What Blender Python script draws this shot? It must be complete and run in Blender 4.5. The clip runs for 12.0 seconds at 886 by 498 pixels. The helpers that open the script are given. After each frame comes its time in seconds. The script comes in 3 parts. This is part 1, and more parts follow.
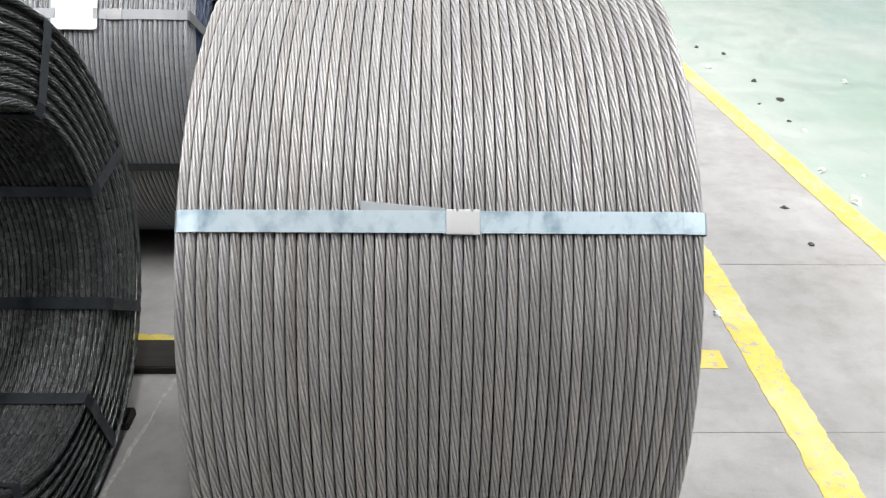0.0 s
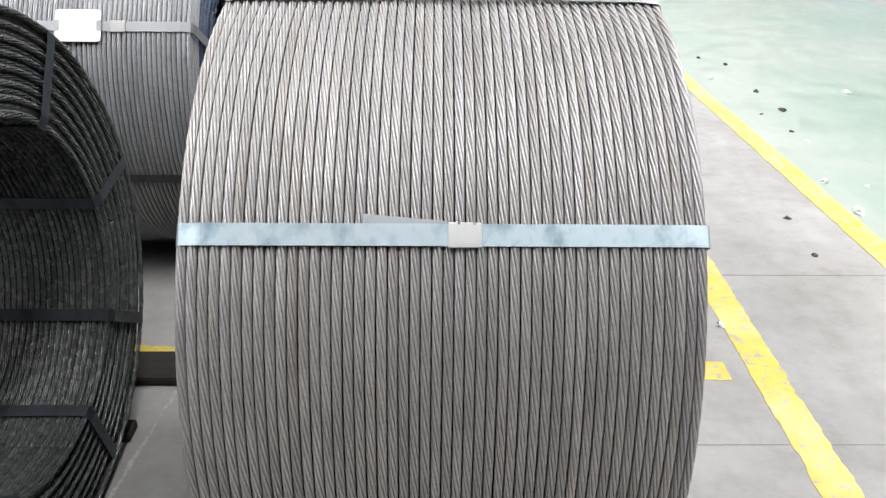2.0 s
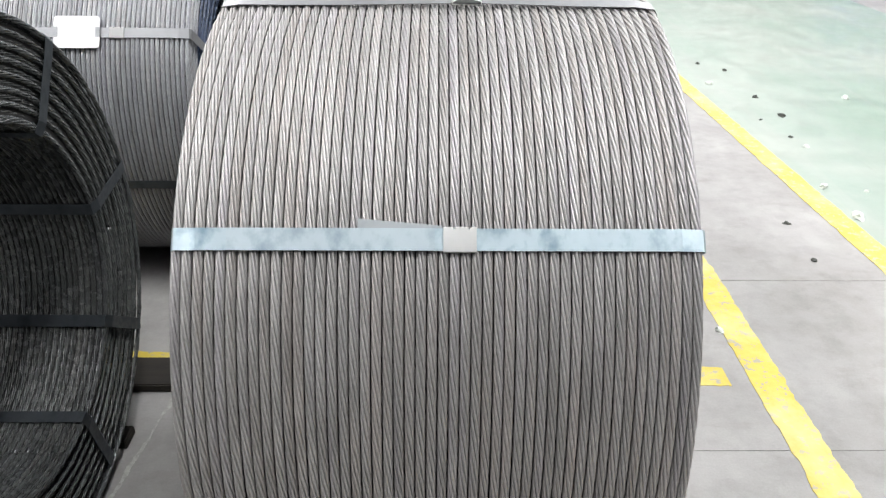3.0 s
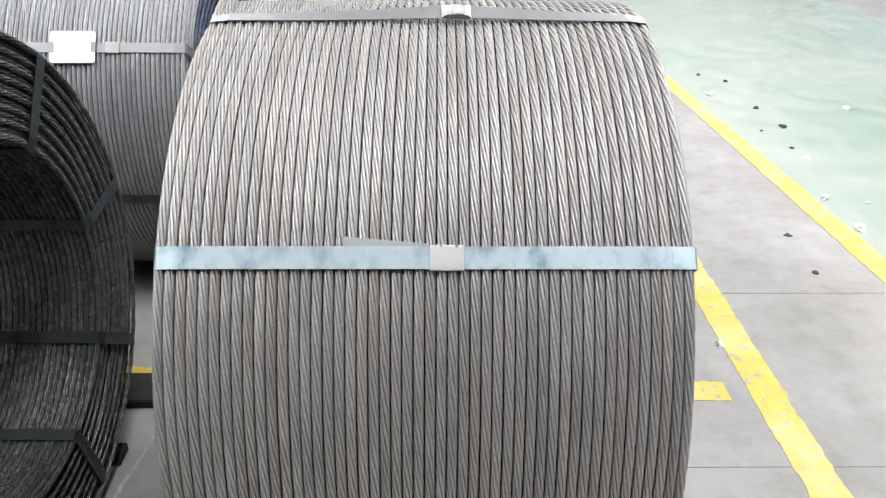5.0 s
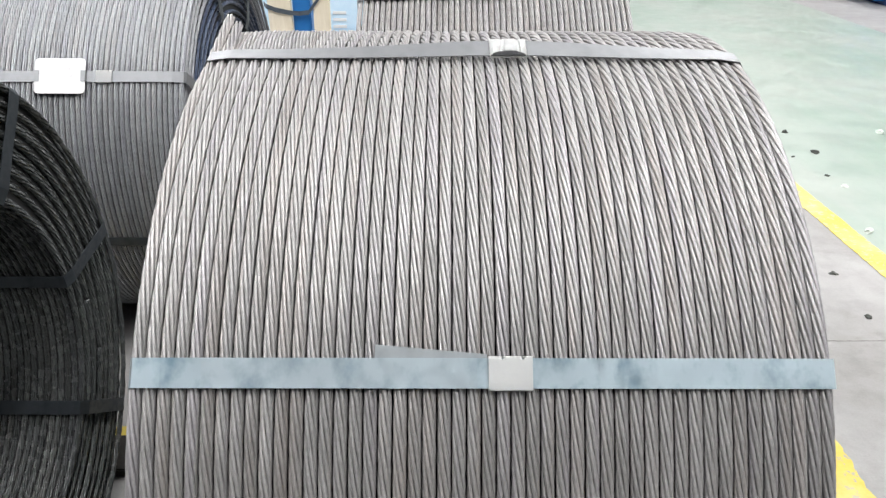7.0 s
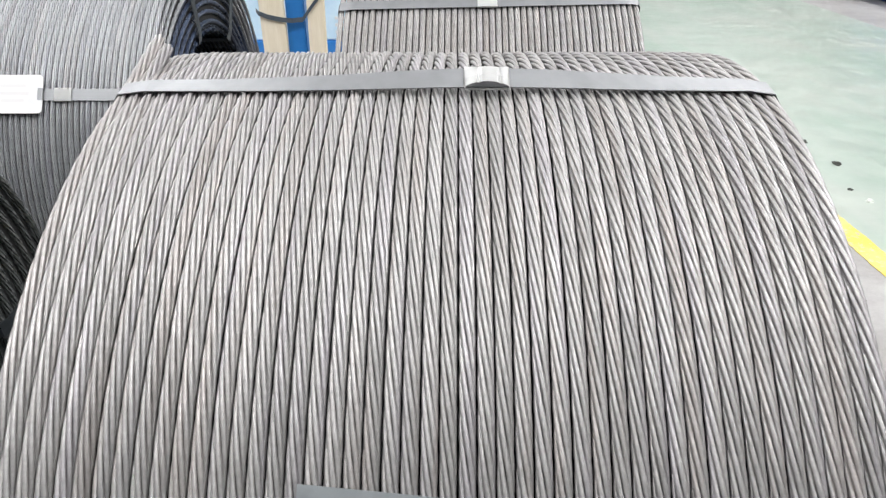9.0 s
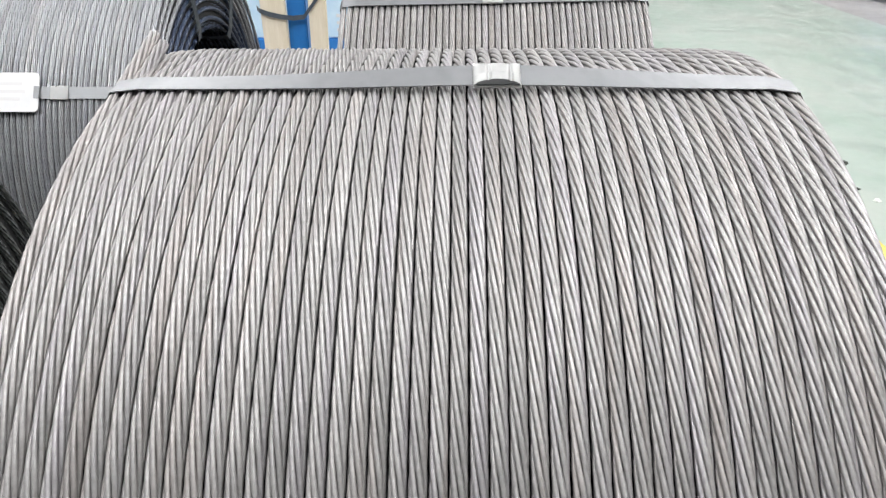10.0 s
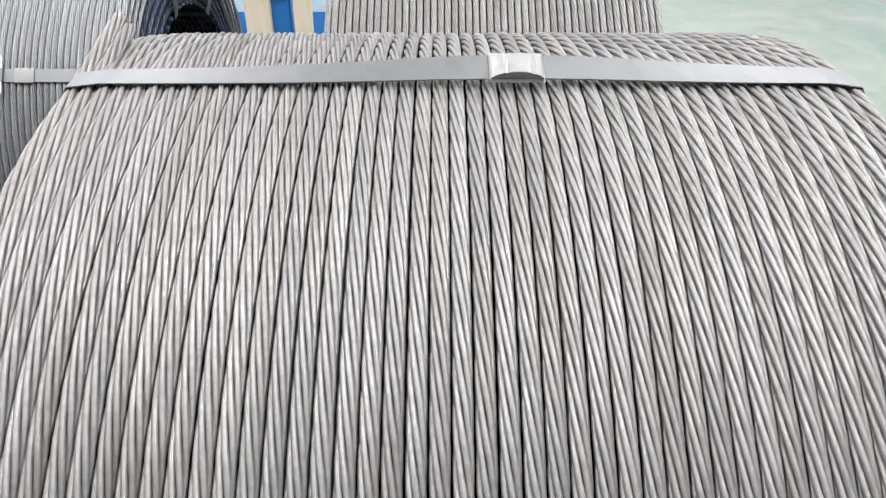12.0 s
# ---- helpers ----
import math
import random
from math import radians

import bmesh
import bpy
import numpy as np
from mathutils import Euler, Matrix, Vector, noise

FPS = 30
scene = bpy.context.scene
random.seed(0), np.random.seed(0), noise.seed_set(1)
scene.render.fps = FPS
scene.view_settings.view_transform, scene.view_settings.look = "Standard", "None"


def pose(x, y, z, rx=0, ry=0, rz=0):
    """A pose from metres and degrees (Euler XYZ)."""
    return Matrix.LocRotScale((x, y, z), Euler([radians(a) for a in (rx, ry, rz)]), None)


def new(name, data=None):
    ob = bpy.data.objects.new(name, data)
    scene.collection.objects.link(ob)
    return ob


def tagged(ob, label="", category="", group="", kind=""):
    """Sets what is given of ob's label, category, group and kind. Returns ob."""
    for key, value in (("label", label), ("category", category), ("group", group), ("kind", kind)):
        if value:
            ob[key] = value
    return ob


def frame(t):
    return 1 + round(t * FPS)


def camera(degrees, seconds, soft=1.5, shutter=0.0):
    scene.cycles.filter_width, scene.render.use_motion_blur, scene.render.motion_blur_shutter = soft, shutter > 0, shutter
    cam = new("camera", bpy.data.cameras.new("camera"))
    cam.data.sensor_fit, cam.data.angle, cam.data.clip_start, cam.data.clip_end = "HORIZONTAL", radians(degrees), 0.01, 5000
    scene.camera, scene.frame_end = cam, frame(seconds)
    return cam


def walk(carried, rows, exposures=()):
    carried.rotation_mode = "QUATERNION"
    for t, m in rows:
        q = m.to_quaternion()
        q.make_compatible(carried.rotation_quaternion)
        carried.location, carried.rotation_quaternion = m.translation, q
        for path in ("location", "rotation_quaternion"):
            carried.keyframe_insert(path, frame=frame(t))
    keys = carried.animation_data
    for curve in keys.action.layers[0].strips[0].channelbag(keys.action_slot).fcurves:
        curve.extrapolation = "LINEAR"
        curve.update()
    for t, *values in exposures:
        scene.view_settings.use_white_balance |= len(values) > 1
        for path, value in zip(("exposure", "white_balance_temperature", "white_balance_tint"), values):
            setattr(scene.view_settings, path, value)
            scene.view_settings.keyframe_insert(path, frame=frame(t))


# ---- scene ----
cam = camera(62.35, 12.0, soft=1.3)
# seconds, x, y, z, yaw, pitch, roll
ROWS = [
    (0, -0.0164, -0.1244, 1.5469, -0.820, -30.540, -0.770),
    (0.5, -0.0140, -0.1178, 1.5458, -0.707, -30.363, -0.728),
    (1, -0.0154, -0.1178, 1.5459, -0.663, -30.188, -0.682),
    (1.5, -0.0164, -0.1189, 1.5480, -0.648, -30.016, -0.667),
    (2, -0.0157, -0.1186, 1.5491, -0.665, -29.780, -0.647),
    (2.5, -0.0105, -0.1186, 1.5461, -0.661, -29.533, -0.607),
    (4.5, -0.0035, -0.1098, 1.5489, -0.601, -28.675, -0.406),
    (5, 0.0168, -0.0992, 1.5477, -0.449, -28.455, -0.261),
    (5.5, 0.0313, -0.0878, 1.5480, 0.393, -28.102, 0.071),
    (6, 0.0096, -0.0043, 1.5390, 0.550, -27.884, 0.139),
    (6.5, -0.0362, 0.0894, 1.5364, 0.260, -27.594, -0.012),
    (7, -0.0432, 0.1573, 1.5277, -0.120, -27.341, -0.194),
    (7.5, -0.0109, 0.2407, 1.5214, -0.194, -27.129, -0.285),
    (9.5, 0.0115, 0.3885, 1.5099, 0.808, -27.203, 0.259),
    (10, 0.0037, 0.4084, 1.5033, 0.762, -27.313, 0.189),
    (10.5, -0.0003, 0.4348, 1.4971, 0.586, -28.335, 0.199),
    (11, -0.0028, 0.4616, 1.4961, 0.349, -28.409, 0.156),
    (11.5, -0.0157, 0.4928, 1.4926, 0.144, -28.696, 0.070),
    (12, -0.0238, 0.5176, 1.4926, -0.437, -29.196, -0.128),
]
walk(cam, [(t, pose(x, y, z, 90 + pitch, roll, yaw)) for t, x, y, z, yaw, pitch, roll in ROWS],
     exposures=[(0.0, -0.02), (6.0, -0.06), (9.5, -0.18), (12.0, -0.22)])

# ---- light: a hall with unseen rows of strip lamps and one fill row ----
world = bpy.data.worlds.new("hall_air")
scene.world = world
world.use_nodes = True
world.node_tree.nodes["Background"].inputs[0].default_value = (0.85, 0.93, 1.0, 1)
world.node_tree.nodes["Background"].inputs[1].default_value = 0.15

LAMP_Z = 8.2
ROW_WIDE = 1.0
# x, y, length along y, watts
# the short middle row is a fill added to brighten the coil's front
LAMP_ROWS = [(-5.5, 2.0, 13.0, 1500.0), (5.5, 2.0, 13.0, 1400.0), (1.0, -0.2, 4.0, 430.0), (-5.5, 15.5, 10.0, 1000.0), (5.5, 15.5, 10.0, 1000.0)]


def row_light(x, y, length, watts):
    data = bpy.data.lights.new("lamp_row_light", "AREA")
    data.shape, data.size, data.size_y = "RECTANGLE", ROW_WIDE, length
    data.energy, data.color = watts, (0.98, 0.985, 1.0)
    ob = new("lamp_row_light", data)
    ob.matrix_world = pose(x, y, LAMP_Z - 0.02)
    return ob


for row in LAMP_ROWS:
    row_light(*row)


# ---- materials ----
def material(name, base, rough=0.6, metal=0.0):
    m = bpy.data.materials.new(name)
    m.use_nodes = True
    b = m.node_tree.nodes["Principled BSDF"]
    b.inputs["Base Color"].default_value = (*base, 1)
    b.inputs["Roughness"].default_value = rough
    b.inputs["Metallic"].default_value = metal
    return m


class Tree:
    """Short hands for building node trees."""

    def __init__(self, m):
        self.t, self.b = m.node_tree, m.node_tree.nodes["Principled BSDF"]

    def node(self, kind, **values):
        n = self.t.nodes.new(kind)
        for k, v in values.items():
            n.inputs[k].default_value = v
        return n

    def link(self, a, b):
        self.t.links.new(a, b)

    def coords(self, scale=(1, 1, 1), which="Object"):
        tc, mp = self.node("ShaderNodeTexCoord"), self.node("ShaderNodeMapping")
        mp.inputs["Scale"].default_value = scale
        self.link(tc.outputs[which], mp.inputs["Vector"])
        return mp.outputs["Vector"]

    def noise(self, vec, scale, detail=4.0, rough=0.55):
        n = self.node("ShaderNodeTexNoise", Scale=scale, Detail=detail, Roughness=rough)
        self.link(vec, n.inputs["Vector"])
        return n.outputs["Fac"]

    def ramp(self, fac, *stops):
        r = self.node("ShaderNodeValToRGB")
        e = r.color_ramp.elements
        while len(e) < len(stops):
            e.new(0.5)
        for el, (p, c) in zip(e, stops):
            el.position, el.color = p, (*c, 1) if len(c) == 3 else c
        self.link(fac, r.inputs["Fac"])
        return r.outputs["Color"]

    def mix(self, fac, a, b, how="MIX"):
        n = self.t.nodes.new("ShaderNodeMix")
        n.data_type, n.blend_type = "RGBA", how
        for sock, v in ((n.inputs["Factor"], fac), (n.inputs["A"], a), (n.inputs["B"], b)):
            if isinstance(v, bpy.types.NodeSocket):
                self.link(v, sock)
            else:
                sock.default_value = v if isinstance(v, float) else (*v, 1)
        return n.outputs["Result"]

    def bump(self, height, strength, distance):
        n = self.node("ShaderNodeBump", Strength=strength, Distance=distance)
        self.link(height, n.inputs["Height"])
        self.link(n.outputs["Normal"], self.b.inputs["Normal"])


def grey(v):
    return (v, v, v)


def make_steel(name, dark, light, rough, metal):
    """Drawn steel wire: matt grey with a faint brown or violet cast that changes from strand to strand, stains and fine drawing marks."""
    m = material(name, light, rough, metal)
    t = Tree(m)
    info = t.node("ShaderNodeObjectInfo")
    apart = t.node("ShaderNodeVectorMath")
    apart.operation = "MULTIPLY"
    t.link(info.outputs["Random"], apart.inputs[0])
    apart.inputs[1].default_value = (41.0, 23.0, 37.0)

    def own(scale):
        """Places on the strand, shifted for each strand, so that no two are stained alike."""
        add = t.node("ShaderNodeVectorMath")
        t.link(t.coords(scale), add.inputs[0])
        t.link(apart.outputs[0], add.inputs[1])
        return add.outputs[0]

    cast = t.ramp(t.noise(own((30, 1, 1)), 2.2, 2.0), (0.36, (1.0, 0.94, 0.91)), (0.46, (1.0, 0.985, 0.975)), (0.54, (0.985, 0.985, 0.975)), (0.64, (0.975, 0.945, 0.995)))
    tone = t.mix(info.outputs["Random"], dark, light)
    c = t.mix(0.7, tone, cast, "MULTIPLY")
    blotch = t.ramp(t.noise(own((1, 1, 1)), 8.0, 5.0), (0.35, grey(0.80)), (0.60, grey(1.0)))
    c = t.mix(1.0, c, blotch, "MULTIPLY")
    grain = t.ramp(t.noise(own((1, 1, 1)), 170.0, 3.0), (0.3, grey(0.80)), (0.7, grey(1.0)))
    c = t.mix(1.0, c, grain, "MULTIPLY")
    rub = t.ramp(t.noise(own((1, 1, 1)), 55.0, 4.0, 0.7), (0.68, grey(0.0)), (0.78, grey(0.25)))
    c = t.mix(rub, c, (0.62, 0.61, 0.60))
    t.link(c, t.b.inputs["Base Color"])
    t.link(t.ramp(t.noise(own((1, 1, 1)), 35.0, 4.0), (0.3, grey(rough - 0.12)), (0.7, grey(rough + 0.12))), t.b.inputs["Roughness"])
    t.bump(t.noise(own((1, 1, 1)), 420.0, 2.0), 0.25, 0.0006)
    return m


STEEL = make_steel("drawn_steel_wire", (0.325, 0.316, 0.312), (0.388, 0.378, 0.374), 0.50, 0.50)
STEEL_BLUE = make_steel("bluish_drawn_wire", (0.33, 0.34, 0.36), (0.40, 0.41, 0.43), 0.40, 0.35)
# darker, bluer wire for the inner layers and bore of one coil
STEEL_NAVY = make_steel("dark_blue_wire", (0.035, 0.055, 0.105), (0.055, 0.080, 0.140), 0.35, 0.1)
# glossy wire with shade put into its dark colour
SHADED_WIRE = make_steel("shaded_glossy_wire", (0.105, 0.113, 0.114), (0.160, 0.169, 0.168), 0.25, 0.2)
# near-black stand-in for the shade seen between the strands
CORE = material("gap_shade_black", (0.012, 0.012, 0.012), 0.8)


def make_simple(name, base, other, rough, scale, metal=0.0, stretch=(1, 1, 1)):
    m = material(name, base, rough, metal)
    t = Tree(m)
    vec = t.coords(stretch)
    c = t.ramp(t.noise(vec, scale, 6.0, 0.65), (0.32, base), (0.68, other))
    t.link(c, t.b.inputs["Base Color"])
    t.bump(t.noise(vec, scale * 5, 4.0), 0.2, 0.002)
    return m


def make_strap(name, base, spot, rough, dents=0.15):
    m = material(name, base, rough, 0.75)
    t = Tree(m)
    vec = t.coords((1, 1, 1))
    f = t.noise(t.coords((1.0, 0.7, 0.7)), 11.0, 5.0, 0.62)
    t.link(t.ramp(f, (0.36, base), (0.50, spot), (0.57, spot), (0.70, base)), t.b.inputs["Base Color"])
    t.link(t.ramp(t.noise(vec, 60.0, 3.0), (0.3, grey(rough - 0.5 * dents)), (0.7, grey(rough + 0.03 + 0.8 * dents))), t.b.inputs["Roughness"])
    t.bump(t.noise(vec, 18.0, 2.0), dents, 0.002)
    return m


STRAP_BLUE = make_strap("blued_strap_steel", (0.16, 0.235, 0.28), (0.38, 0.455, 0.495), 0.42)
STRAP_GREY = make_strap("bright_strap_steel", (0.215, 0.219, 0.228), (0.245, 0.249, 0.258), 0.48, 0.03)
STRAP_DARK = make_strap("dark_strap_steel", (0.045, 0.055, 0.065), (0.075, 0.085, 0.095), 0.45)
# lighter copy of the blued strap, with the light it catches in its colour
STRAP_LIT = make_strap("lit_strap_steel", (0.21, 0.275, 0.315), (0.39, 0.455, 0.49), 0.44, 0.1)
STRAP_BAND = make_strap("dull_band_steel", (0.10, 0.125, 0.155), (0.15, 0.175, 0.20), 0.5)
# duller strap copy for the tail, whose shade is painted in
STRAP_SHADED = make_strap("shaded_strap_steel", (0.22, 0.24, 0.25), (0.29, 0.31, 0.32), 0.5, 0.1)
SEAL = make_simple("galvanised_seal", (0.70, 0.70, 0.69), (0.62, 0.62, 0.61), 0.45, 12.0, 0.1)


def make_concrete():
    m = material("worn_concrete", (0.4, 0.39, 0.37), 0.7)
    t = Tree(m)
    vec = t.coords()
    big = t.ramp(t.noise(vec, 1.6, 8.0, 0.62), (0.32, (0.22, 0.21, 0.202)), (0.5, (0.277, 0.267, 0.261)), (0.68, (0.327, 0.318, 0.31)))
    mid = t.ramp(t.noise(vec, 9.0, 6.0, 0.65), (0.34, grey(0.82)), (0.55, grey(1.0)))
    c = t.mix(0.8, big, mid, "MULTIPLY")
    stain = t.ramp(t.noise(t.coords((1.0, 3.0, 1.0)), 2.4, 7.0, 0.7), (0.56, grey(1.0)), (0.75, (0.80, 0.775, 0.75)))
    c = t.mix(0.8, c, stain, "MULTIPLY")
    fine = t.ramp(t.noise(vec, 150.0, 3.0), (0.3, grey(0.9)), (0.6, grey(1.0)))
    c = t.mix(0.7, c, fine, "MULTIPLY")
    t.link(c, t.b.inputs["Base Color"])
    t.link(t.ramp(t.noise(vec, 4.0), (0.3, grey(0.45)), (0.7, grey(0.75))), t.b.inputs["Roughness"])
    t.bump(t.noise(vec, 70.0, 6.0, 0.7), 0.25, 0.003)
    return m


def make_green():
    m = material("green_epoxy_paint", (0.36, 0.56, 0.44), 0.4)
    t = Tree(m)
    vec = t.coords()
    big = t.ramp(t.noise(vec, 0.8, 6.0, 0.6), (0.36, (0.235, 0.30, 0.25)), (0.5, (0.273, 0.322, 0.281)), (0.62, (0.308, 0.34, 0.302)))
    scuff = t.ramp(t.noise(t.coords((4.0, 0.10, 1.0)), 1.5, 7.0, 0.65), (0.50, grey(0.0)), (0.74, grey(1.0)))
    c = t.mix(scuff, big, (0.317, 0.342, 0.308))
    dirt = t.ramp(t.noise(t.coords((5.0, 0.16, 1.0)), 1.5, 9.0, 0.75), (0.60, grey(1.0)), (0.76, grey(0.70)))
    c = t.mix(0.6, c, dirt, "MULTIPLY")
    worn = t.ramp(t.noise(vec, 6.0, 8.0, 0.7), (0.60, grey(0.0)), (0.72, grey(0.5)))
    c = t.mix(worn, c, (0.335, 0.345, 0.325))
    t.link(c, t.b.inputs["Base Color"])
    t.link(t.ramp(t.noise(vec, 5.0, 5.0), (0.3, grey(0.28)), (0.7, grey(0.55))), t.b.inputs["Roughness"])
    t.bump(t.noise(vec, 40.0, 5.0, 0.7), 0.15, 0.003)
    return m


def make_yellow():
    m = material("yellow_line_paint", (0.85, 0.68, 0.05), 0.55)
    t = Tree(m)
    vec = t.coords()
    c = t.ramp(t.noise(vec, 12.0, 6.0, 0.7), (0.3, (0.51, 0.385, 0.045)), (0.65, (0.575, 0.455, 0.075)))
    bare = t.ramp(t.noise(vec, 26.0, 9.0, 0.72), (0.545, grey(0.0)), (0.59, grey(1.0)))
    c = t.mix(bare, c, (0.31, 0.29, 0.25))
    pale = t.ramp(t.noise(vec, 3.0, 5.0, 0.6), (0.45, grey(0.0)), (0.70, grey(0.7)))
    c = t.mix(pale, c, (0.58, 0.52, 0.27))
    t.link(c, t.b.inputs["Base Color"])
    t.bump(t.noise(vec, 90.0, 5.0, 0.7), 0.3, 0.002)
    return m


CONCRETE, GREEN, YELLOW = make_concrete(), make_green(), make_yellow()


WOOD = make_simple("pale_planed_pine", (0.68, 0.59, 0.44), (0.80, 0.72, 0.58), 0.6, 9.0, 0.0, (4, 4, 0.5))
# near-black for the batten and for the slab that paints floor shade
WOOD_AND_SHADE = make_simple("timber_and_floor_shade", (0.009, 0.007, 0.006), (0.022, 0.018, 0.013), 0.85, 9.0, 0.0, (0.6, 4, 4))
BLUE = make_simple("blue_machine_enamel", (0.015, 0.13, 0.42), (0.03, 0.20, 0.53), 0.35, 5.0)
PALE_BLUE = make_simple("pale_blue_sheet", (0.42, 0.60, 0.76), (0.58, 0.72, 0.82), 0.4, 4.0)
NAVY = make_simple("dark_blue_enamel", (0.012, 0.03, 0.10), (0.02, 0.05, 0.15), 0.4, 5.0)
PAPER = make_simple("white_tag_card", (0.66, 0.66, 0.66), (0.60, 0.60, 0.60), 0.55, 14.0)
FADED_INK = material("faded_tag_print", (0.585, 0.575, 0.575), 0.6)
WALL_PAINT = make_simple("grey_wall_sheet", (0.10, 0.11, 0.12), (0.16, 0.17, 0.18), 0.6, 0.8)
ROOF_SHEET = make_simple("roof_sheet", (0.08, 0.09, 0.10), (0.13, 0.14, 0.15), 0.5, 0.6)
CHIP_DARK = make_simple("dark_grit", (0.03, 0.035, 0.03), (0.07, 0.07, 0.06), 0.8, 60.0)
CHIP_PALE = make_simple("pale_paint_flake", (0.50, 0.54, 0.48), (0.66, 0.68, 0.63), 0.7, 60.0)
LAMP_CASE = make_simple("lamp_aluminium", (0.6, 0.6, 0.6), (0.7, 0.7, 0.7), 0.35, 6.0, 0.8)
LAMP_GLASS = material("lamp_glass", (0.9, 0.9, 0.9), 0.3)
LAMP_GLASS.node_tree.nodes["Principled BSDF"].inputs["Emission Color"].default_value = (1, 0.98, 0.95, 1)
LAMP_GLASS.node_tree.nodes["Principled BSDF"].inputs["Emission Strength"].default_value = 6.0


# ---- mesh helpers ----
def mesh_from(name, verts, faces, mat, smooth=False):
    me = bpy.data.meshes.new(name)
    me.from_pydata(verts, [], faces)
    me.materials.append(mat)
    if smooth:
        me.polygons.foreach_set("use_smooth", [True] * len(me.polygons))
    me.update()
    return me


def part(name, bm, mat, parent, label=""):
    me = bpy.data.meshes.new(name)
    bm.to_mesh(me)
    bm.free()
    me.materials.append(mat)
    ob = new(name, me)
    ob.parent = parent
    return tagged(ob, label)


def child(name, me, parent, m=None):
    ob = new(name, me)
    ob.parent = parent
    if m is not None:
        ob.matrix_basis = m
    return ob


def box_bm(x0, x1, y0, y1, z0, z1, bevel=0.0):
    bm = bmesh.new()
    bmesh.ops.create_cube(bm, size=1)
    for v in bm.verts:
        v.co = Vector(((x0 + x1) / 2 + v.co.x * (x1 - x0), (y0 + y1) / 2 + v.co.y * (y1 - y0), (z0 + z1) / 2 + v.co.z * (z1 - z0)))
    if bevel:
        bmesh.ops.bevel(bm, geom=bm.edges, offset=bevel, segments=2, affect="EDGES")
    return bm


def thing(name, place, label, category, group="", kind=""):
    ob = new(name)
    ob.matrix_basis = pose(*place)
    ob.empty_display_size = 0.2
    return tagged(ob, label, category, group, kind)


def structure(name, bm, mat, label, category):
    return tagged(part(name, bm, mat, None), label, category, "", "structure")


# ---- the hall ----
HALL = (-16.0, 18.0, -14.0, 24.0)
structure("floor", box_bm(HALL[0], HALL[1], HALL[2], HALL[3], -0.3, 0.0), CONCRETE, "worn grey concrete floor of a factory hall", "floor")
structure("wall_west", box_bm(HALL[0] - 0.3, HALL[0], HALL[2], HALL[3], -0.3, 9.0), WALL_PAINT, "dark grey sheet wall closing the factory hall", "wall")
structure("wall_east", box_bm(HALL[1], HALL[1] + 0.3, HALL[2], HALL[3], -0.3, 9.0), WALL_PAINT, "dark grey sheet wall closing the factory hall", "wall")
structure("wall_south", box_bm(HALL[0] - 0.3, HALL[1] + 0.3, HALL[2] - 0.3, HALL[2], -0.3, 9.0), WALL_PAINT, "dark grey sheet wall closing the factory hall", "wall")
structure("wall_north", box_bm(HALL[0] - 0.3, HALL[1] + 0.3, HALL[3], HALL[3] + 0.3, -0.3, 9.0), WALL_PAINT, "dark grey sheet wall closing the factory hall", "wall")
structure("ceiling", box_bm(HALL[0] - 0.3, HALL[1] + 0.3, HALL[2] - 0.3, HALL[3] + 0.3, 9.0, 9.2), ROOF_SHEET, "dark sheet metal roof of the hall", "ceiling")


def row_lamp(x, y, length):
    """A long row lamp: a sheet housing, a row of diffusers and the rods that it hangs from."""
    lamp = thing("strip_lamp", (x, y, LAMP_Z), "long aluminium strip lamp, unseen, hung below the hall roof", "lamp", "strip lamps")
    half, w = length / 2, ROW_WIDE / 2
    part("housing", box_bm(-w - 0.05, w + 0.05, -half - 0.05, half + 0.05, 0.0, 0.14, 0.03), LAMP_CASE, lamp)
    for k in range(5):
        y0 = -half + k * length / 5
        part("diffuser", box_bm(-w, w, y0 + 0.02, y0 + length / 5 - 0.02, -0.012, -0.002), LAMP_GLASS, lamp)
        part("hanger", box_bm(-0.01, 0.01, y0 + length / 10 - 0.01, y0 + length / 10 + 0.01, 0.14, 0.8), LAMP_CASE, lamp)
    return lamp


for row_x, row_y, length, watts in LAMP_ROWS:
    row_lamp(row_x, row_y, length)


def ragged_strip(points_left, points_right, z0, z1, rough, step=0.03, seed=0):
    """A thin painted strip between two polylines along y, with ragged edges."""
    rnd = random.Random(seed)
    y0, y1 = points_left[0][1], points_left[-1][1]
    n = max(2, int(abs(y1 - y0) / step))
    bm, rows = bmesh.new(), []
    for i in range(n + 1):
        k = i / n
        y = y0 + (y1 - y0) * k
        xl = points_left[0][0] + (points_left[-1][0] - points_left[0][0]) * k
        xr = points_right[0][0] + (points_right[-1][0] - points_right[0][0]) * k
        xl += rough * (noise.noise((y * 9, seed, 0)) + 0.6 * noise.noise((y * 31, seed, 3))) + rnd.uniform(-1, 1) * rough * 0.15
        xr += rough * (noise.noise((y * 8, seed, 7)) + 0.6 * noise.noise((y * 28, seed, 9))) + rnd.uniform(-1, 1) * rough * 0.15
        rows.append([bm.verts.new((xl, y, z1)), bm.verts.new((xr, y, z1)), bm.verts.new((xr, y, z0)), bm.verts.new((xl, y, z0))])
    for a, b in zip(rows, rows[1:]):
        for j in range(4):
            bm.faces.new((a[j], a[(j + 1) % 4], b[(j + 1) % 4], b[j]))
    bm.faces.new(rows[0][::-1])
    bm.faces.new(rows[-1])
    bmesh.ops.recalc_face_normals(bm, faces=bm.faces)
    return bm


